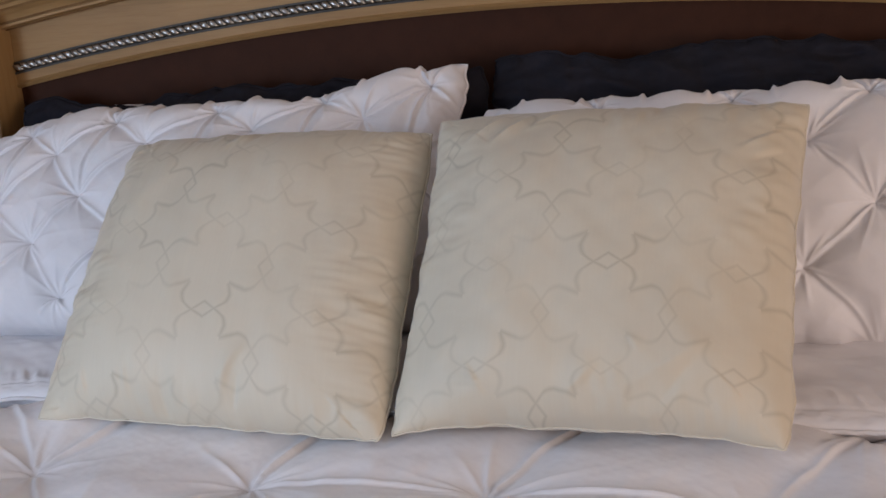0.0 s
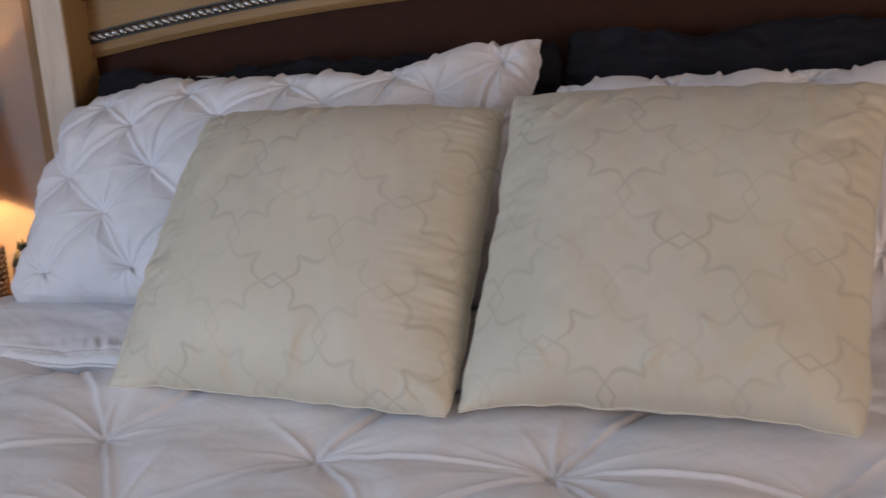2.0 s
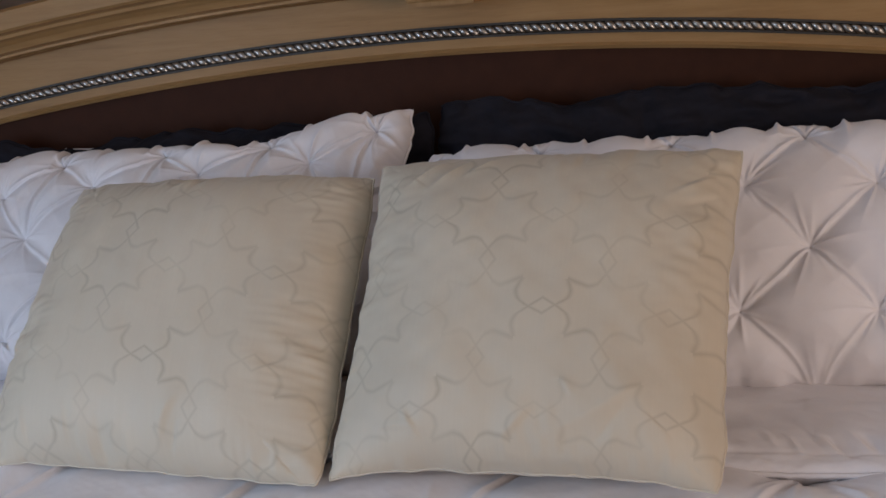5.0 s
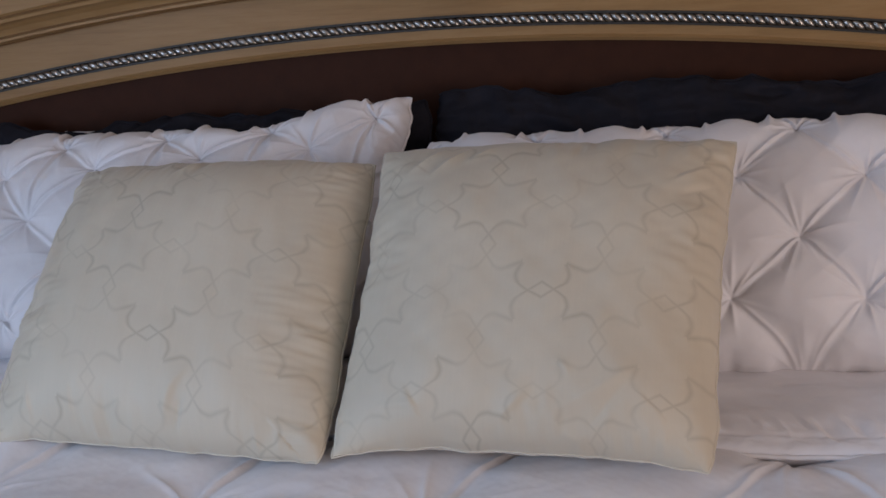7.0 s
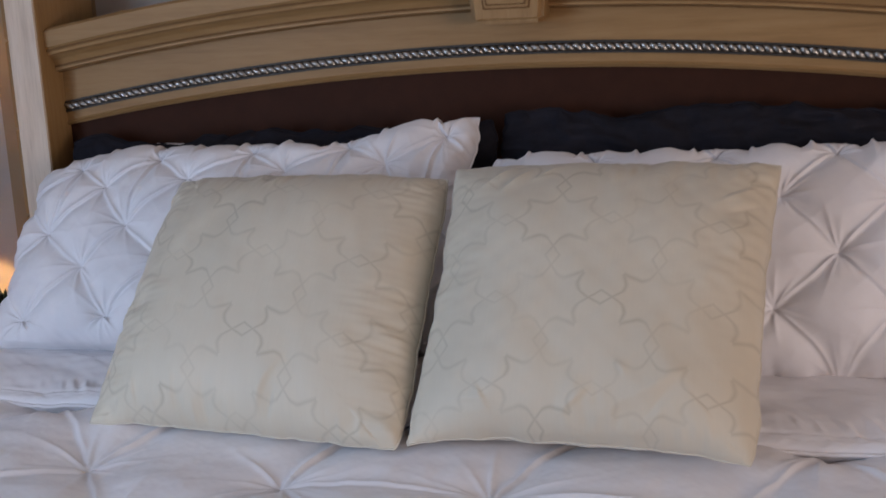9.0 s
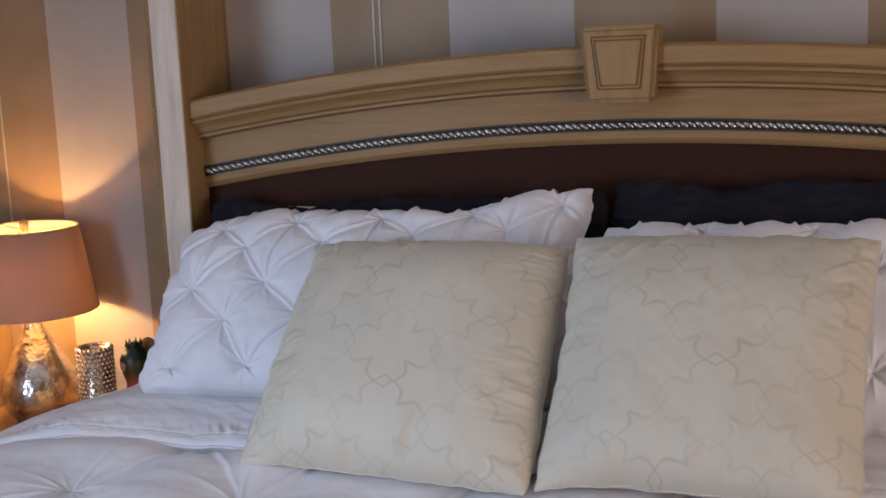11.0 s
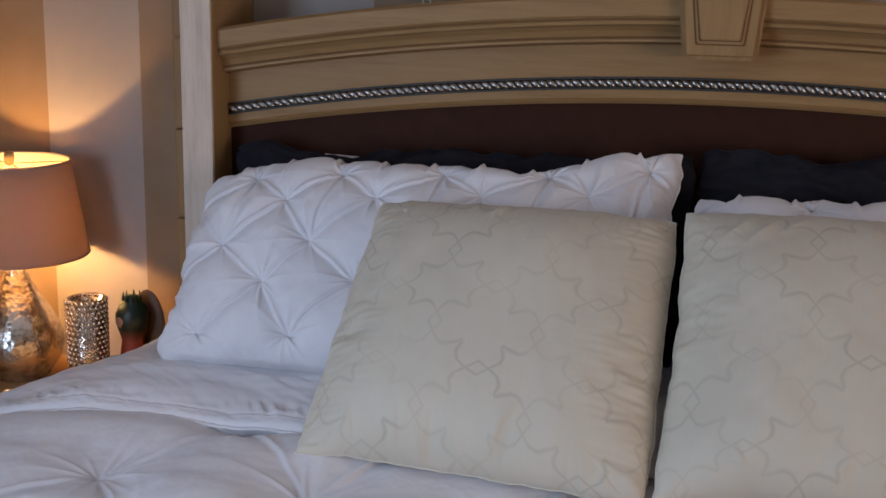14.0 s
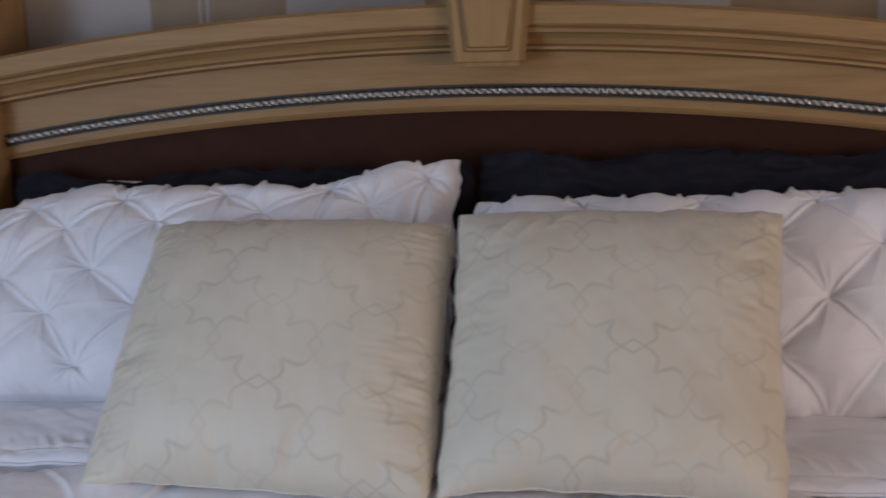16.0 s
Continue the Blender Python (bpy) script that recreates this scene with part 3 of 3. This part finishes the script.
sham("white pintuck pillow sham leaning on the dark pillow", [(-0.965, -0.135, 1.085), (-0.056, -0.12, 1.167), (-0.062, -0.352, 0.780), (-0.98, -0.368, 0.780)],
     [(0.035, -0.672), (0.088, -0.783), (0.178, -0.70), (0.262, -0.79), (0.365, -0.712)], 0.19, 31, 0.012, [(-0.245, 0.13, 0.026), (0.185, 0.10, -0.027), (0.40, 0.075, 0.011)])
sham("white pintuck pillow sham behind the cushion", [(-0.028, -0.15, 1.106), (0.90, -0.15, 1.108), (0.92, -0.388, 0.764), (-0.03, -0.388, 0.764)],
     [(0.03, 0.582), (0.122, 0.489), (0.225, 0.572), (0.320, 0.467), (0.425, 0.58)], 0.2, 47, 0.015, [(-0.2, 0.2, -0.009)])


def dark_pillow(label, corners, seed, lumps):
    ob = thing("dark_pillow", label, "pillow", tuple(np.mean(corners[2:], axis=0)), "dark pillows")

    def relief(u, v):
        return 0.012 * waves(u, v * 1.5, 0.17, seed, 4) + 0.007 * waves(0.35 * u, v, 0.055, seed + 4, 2)

    me, rim = pillow_mesh("cover", corners, 0.06, 0.035, NAVY, 220, 120, relief, -0.01, 2.8, 0.03, seed, lumps=lumps)
    cover = part("cover", me, ob)
    part("seam", (tube([tuple(p) for p in rim[::3]], 0.003, 6, True), NAVY, True), cover)


dark_pillow("dark navy pillow slumped against the headboard", [(-0.93, -0.06, 1.138), (-0.04, -0.06, 1.166), (-0.04, -0.16, 0.79), (-0.95, -0.16, 0.79)], 61,
            [(-0.40, 0.05, 0.024), (-0.24, 0.07, -0.010), (-0.03, 0.06, 0.006), (0.12, 0.04, -0.007), (0.33, 0.07, -0.016)])
dark_pillow("dark navy pillow propped against the headboard", [(-0.015, -0.06, 1.178), (0.90, -0.06, 1.175), (0.92, -0.16, 0.79), (-0.02, -0.16, 0.79)], 67,
            [(-0.38, 0.06, 0.006), (-0.245, 0.045, -0.012), (-0.05, 0.10, 0.006), (0.2, 0.05, -0.008)])


hidden = thing("white_pillow", "plain white pillow tucked behind the dark pillow", "pillow", (-0.45, -0.03, 0.8))
part("cover", pillow_mesh("cover", [(-0.765, -0.03, 1.136), (-0.18, -0.03, 1.115), (-0.20, -0.035, 0.81), (-0.80, -0.035, 0.81)], 0.03, 0.02, SHEET, 60, 40, None, 0.0, 4.0, 0.01, 5)[0], hidden)


def crease(u, v, a, b, wide, high, bend=0.0):
    """One fold of slack cloth from a to b: a ridge with a steep and a soft side, or a furrow where high is negative."""
    length = math.hypot(b[0] - a[0], b[1] - a[1])
    ux, uy = (b[0] - a[0]) / length, (b[1] - a[1]) / length
    A = ((u - a[0]) * ux + (v - a[1]) * uy) / length
    q = -(u - a[0]) * uy + (v - a[1]) * ux - bend * 4 * A * (1 - A)
    env = np.where((A > 0) & (A < 1), np.sin(math.pi * np.clip(A, 0, 1)) ** 2, 0)
    return high * env * np.where(q > 0, np.exp(-np.maximum(q, 0) / wide), np.exp(-(q / (0.45 * wide)) ** 2))


def cushion(label, corners, seed, side_bow, lift, rounds, uv_at, folds):
    ob = thing("throw_cushion", label, "cushion", tuple(np.mean(corners[2:], axis=0)), "throw cushions")

    def relief(u, v):
        e = np.maximum(np.abs(u), np.abs(v)) / 0.25
        near = np.clip((e - 0.58) / 0.42, 0, 1)
        along = np.where(np.abs(u) > np.abs(v), v, u)
        across = np.where(np.abs(u) > np.abs(v), u, v)
        pleat = waves(along, across * 0.3, 0.05, seed, 3) * np.clip(0.5 + waves(along, 0 * u, 0.3, seed + 4, 1), 0.1, 1.2)
        h = 0.0082 * near ** 1.3 * pleat + 0.004 * waves(u, v, 0.30, seed + 2, 2) + 0.0010 * waves(u, v, 0.08, seed + 6, 2)
        for f in folds:
            h = h + crease(u, v, *f)
        return h

    me, rim = pillow_mesh("cover", corners, 0.100, 0.07, CREAM, 220, 220, relief, 0.0, 3.0, 0.008, seed, side_bow, lift=lift, rounds=rounds, full=0.60, uv_at=uv_at)
    cover = part("cover", me, ob)
    part("piping", (tube([tuple(p) for p in rim[::2]], 0.0017, 6, True), CREAM_PLAIN, True), cover, "cream piped seam")


cushion("cream jacquard throw cushion with pointed lower corner against a sham",
        [(-0.556, -0.35, 1.107), (-0.045, -0.395, 1.110), (-0.056, -0.740, 0.750), (-0.610, -0.663, 0.755)], 71, 0.012, 0.05, (0.02, 0.01, 0.05, 0.0), (0.0065, 0.0665),
        [((0.045, -0.235), (0.085, -0.13), 0.014, 0.006, 0.012), ((0.06, -0.235), (0.075, -0.17), 0.008, -0.005), ((-0.10, -0.235), (-0.105, -0.15), 0.010, 0.004),
         ((-0.17, -0.235), (-0.185, -0.16), 0.009, 0.004), ((-0.03, -0.235), (-0.02, -0.17), 0.010, 0.003), ((0.0, 0.235), (-0.05, 0.18), 0.008, 0.005), ((0.03, 0.235), (-0.01, 0.19), 0.008, 0.004)])
cushion("cream jacquard throw cushion with a slack lower edge against a sham",
        [(-0.038, -0.395, 1.126), (0.489, -0.408, 1.126), (0.455, -0.750, 0.749), (-0.055, -0.735, 0.762)], 83, 0.045, 0.115, (0.015, 0.0, 0.055, 0.03), (0.0, 0.0),
        [((0.02, -0.21), (0.18, -0.11), 0.026, 0.006, -0.01), ((0.07, -0.25), (0.16, -0.13), 0.022, -0.004),
         ((0.05, -0.13), (0.075, -0.16), 0.010, 0.003, 0.006), ((-0.03, -0.225), (0.03, -0.16), 0.012, 0.005), ((-0.12, -0.225), (-0.16, -0.16), 0.010, 0.004), ((-0.20, -0.19), (-0.10, -0.20), 0.012, 0.004),
         ((-0.10, 0.235), (-0.17, 0.15), 0.009, 0.005), ((-0.14, 0.235), (-0.205, 0.165), 0.008, 0.005), ((-0.06, 0.235), (-0.12, 0.175), 0.008, 0.004),
         ((0.25, 0.20), (0.17, 0.13), 0.012, 0.005), ((0.25, 0.16), (0.19, 0.12), 0.010, -0.005)])

# ---- bedside ----
STAND = wood("nightstand_oak", (0.25, 0.14, 0.06), (0.36, 0.22, 0.10), (0.44, 0.28, 0.14))
stand = thing("nightstand", "honey oak nightstand beside the bed", "nightstand", (-1.47, 0.0, 0))
part("top", (box((-1.70, -0.105, 0.545), (-1.125, 0.205, 0.58), 0.006), STAND), stand)
part("body", (box((-1.68, -0.09, 0.0), (-1.145, 0.20, 0.5445), 0.004), STAND), stand)
for z in (0.06, 0.22, 0.38):
    d = part("drawer", (box((-1.66, -0.104, z), (-1.165, -0.0905, z + 0.145), 0.004), STAND), stand)
    part("knob", (lathe([(0.006, 0), (0.012, 0.008), (0.002, 0.02)], (-1.41, -0.112, z + 0.07), 16), PEWTER, True), d)

SHADE_OUT = Nodes("mauve_shade")
SHADE_OUT.bump(SHADE_OUT.noise(SHADE_OUT.scaled(SHADE_OUT.coords(), 1, 1, 0.1), 500, 2), 0.2, 0.001)
SHADE = SHADE_OUT.done((0.46, 0.345, 0.305), 0.8)
tr = SHADE_OUT.node("ShaderNodeBsdfTranslucent")
tr.inputs[0].default_value = (0.50, 0.40, 0.36, 1)
mixer = SHADE_OUT.node("ShaderNodeMixShader")
mixer.inputs[0].default_value = 0.5
SHADE_OUT.t.links.new(SHADE_OUT.bsdf.outputs[0], mixer.inputs[1])
SHADE_OUT.t.links.new(tr.outputs[0], mixer.inputs[2])
SHADE_OUT.t.links.new(mixer.outputs[0], SHADE_OUT.t.nodes["Material Output"].inputs[0])
LINING_NODES = Nodes("cream_lining")
LINING = LINING_NODES.done((0.75, 0.62, 0.42), 0.7)
for made, amount, tint in ((LINING_NODES, 0.4, (0.85, 0.70, 0.50, 1)),):
    lit = made.node("ShaderNodeBsdfTranslucent")
    lit.inputs[0].default_value = tint
    both = made.node("ShaderNodeMixShader")
    both.inputs[0].default_value = amount
    made.t.links.new(made.bsdf.outputs[0], both.inputs[1])
    made.t.links.new(lit.outputs[0], both.inputs[2])
    made.t.links.new(both.outputs[0], made.t.nodes["Material Output"].inputs[0])


def mercury(name):
    n = Nodes(name)
    o = n.coords()
    v = n.node("ShaderNodeTexVoronoi")
    n.put(v.inputs["Vector"], o)
    v.inputs["Scale"].default_value = 95
    blot = n.noise(o, 26, 5, 0.7)
    n.bump(n.math("ADD", v.outputs["Distance"], blot), 0.35, 0.003)
    return n.done(n.ramp(blot, [(0.35, (0.25, 0.19, 0.14)), (0.55, (0.72, 0.66, 0.60))]), n.math("ADD", 0.08, n.math("MULTIPLY", blot, 0.25)), 0.95)


MERCURY = mercury("mercury_glass")
BRASS = plain("antique_brass", (0.55, 0.40, 0.22), 0.3, 1.0)
LC = (-1.515, 0.04, 0.5805)
lamp = thing("table_lamp", "mercury glass table lamp with lit mauve shade", "lamp", LC)
gourd = [(0.060, 0.0), (0.066, 0.004), (0.066, 0.012), (0.075, 0.02), (0.092, 0.045), (0.100, 0.075), (0.098, 0.100), (0.086, 0.130), (0.066, 0.165),
         (0.045, 0.200), (0.029, 0.232), (0.021, 0.260), (0.018, 0.285), (0.020, 0.292), (0.017, 0.298)]
part("base", (lathe(gourd, LC, 64), MERCURY, True), lamp, "mottled mercury glass gourd base")
part("socket", (lathe([(0.012, 0.298), (0.016, 0.300), (0.016, 0.325), (0.010, 0.332)], LC, 20), BRASS, True), lamp)
BULB = Nodes("bulb_glass")
BULB.done((1, 0.8, 0.5), 0.4, Emission_Color=(1, 0.585, 0.21, 1), Emission_Strength=950.0)
part("bulb", (lathe([(0.006, 0.332), (0.008, 0.342), (0.013, 0.354), (0.0145, 0.364), (0.011, 0.374), (0.003, 0.380)], LC, 20), BULB.mat, True), lamp)
R0, R1, Z0, Z1 = 0.163, 0.130, 0.285, 0.494
sh = part("shade", (lathe([(R0, Z0), (R1, Z1), (R1 - 0.002, Z1), (R0 - 0.002, Z0), (R0, Z0)], LC, 72, False), SHADE, True), lamp, "mauve fabric drum shade")
part("lining", (lathe([(R0 - 0.0030, Z0 + 0.002), (R1 - 0.0030, Z1 - 0.002)], LC, 72, False), LINING, True), sh)
for r, z in ((R0, Z0), (R1, Z1)):
    part("rim", (tube([(LC[0] + r * math.cos(a), LC[1] + r * math.sin(a), LC[2] + z) for a in np.linspace(0, 2 * math.pi, 73)[:-1]], 0.0025, 6, True), SHADE, True), sh)
part("harp", (tube([(LC[0] + 0.055 * math.cos(a), LC[1], LC[2] + 0.34 + 0.147 * math.sin(a)) for a in np.linspace(0, math.pi, 24)], 0.0018, 6), BRASS, True), lamp)
part("finial", (lathe([(0.004, 0.482), (0.010, 0.488), (0.012, 0.500), (0.011, 0.509), (0.004, 0.515)], LC, 20), BRASS, True), lamp)
for k in range(3):
    a = k * 2.094 + 0.5
    part("spider_arm", (tube([(LC[0], LC[1], LC[2] + 0.487), (LC[0] + (R1 - 0.003) * math.cos(a), LC[1] + (R1 - 0.003) * math.sin(a), LC[2] + Z1 - 0.004)], 0.0015, 5), BRASS), sh)

# votive holder: a glass cylinder covered in beads
VC = (-1.325, 0.005, 0.5805)
votive = thing("candle_holder", "silver beaded glass candle holder on the nightstand", "candle holder", VC)
cup = part("cup", (lathe([(0.040, 0.0), (0.042, 0.004), (0.042, 0.205), (0.039, 0.205), (0.039, 0.03), (0.0, 0.03)], VC, 40), MERCURY, True), votive)
bm = bmesh.new()
bmesh.ops.create_icosphere(bm, subdivisions=1, radius=0.0054)
stud = built("bead", bm, plain("silver_bead", (0.68, 0.62, 0.56), 0.18, 1.0), True)
for j in range(5, 18):
    for i in range(22):
        a = 2 * math.pi * (i + 0.5 * (j % 2)) / 22
        b = new("bead", stud)
        b.parent = cup
        b.location = (VC[0] + 0.0425 * math.cos(a), VC[1] + 0.0425 * math.sin(a), VC[2] + 0.007 + j * 0.0114)


# figurine: a small veiled bust with a crown and an oval halo, kept plain
def figurine():
    c = Vector((-1.228, 0.03, 0.5805))
    bm = lathe([(0.034, 0.0), (0.036, 0.01), (0.033, 0.05), (0.028, 0.10), (0.024, 0.125), (0.030, 0.145), (0.037, 0.170), (0.037, 0.192), (0.028, 0.215), (0.014, 0.228), (0.016, 0.236), (0.004, 0.238)], c, 24)
    for k in range(7):
        a = 2 * math.pi * k / 7
        tip = bmesh.ops.create_cone(bm, cap_ends=True, segments=5, radius1=0.005, radius2=0.0008, depth=0.022)["verts"]
        for v in tip:
            v.co += c + Vector((0.018 * math.cos(a), 0.018 * math.sin(a), 0.236))
    halo = bmesh.ops.create_uvsphere(bm, u_segments=20, v_segments=12, radius=1.0)["verts"]
    for v in halo:
        v.co = c + Vector((0.020 + v.co.x * 0.043, 0.034 + v.co.y * 0.007, 0.132 + v.co.z * 0.112))
    n = Nodes("painted_resin")
    o = n.coords()
    sep = n.node("ShaderNodeSeparateXYZ")
    n.put(sep.inputs[0], o)
    high = n.math("DIVIDE", n.math("SUBTRACT", sep.outputs[2], 0.58), 0.27)
    col = n.ramp(high, [(0.0, (0.20, 0.03, 0.02)), (0.40, (0.28, 0.05, 0.03)), (0.52, (0.008, 0.018, 0.011)), (0.86, (0.008, 0.026, 0.014))])
    n.bump(n.noise(o, 120, 3), 0.3, 0.002)
    face = bmesh.ops.create_uvsphere(bm, u_segments=14, v_segments=10, radius=1.0)["verts"]
    for v in face:
        v.co = c + Vector((-0.008 + v.co.x * 0.020, -0.019 + v.co.y * 0.018, 0.178 + v.co.z * 0.026))
    for v in bm.verts:
        v.co.z = c.z + (v.co.z - c.z) * 0.89
    for verts, k in ((halo, 1), (face, 2)):
        for f in {f for v in verts for f in v.link_faces}:
            f.material_index = k
    me = built("figurine", bm, n.done(col, 0.4), True)
    me.materials.append(plain("brown_resin", (0.10, 0.045, 0.02), 0.5))
    me.materials.append(plain("pale_resin", (0.42, 0.20, 0.12), 0.45))
    return tagged(new("figurine", me), "small painted figurine with green veil and oval halo", "figurine")


figurine()
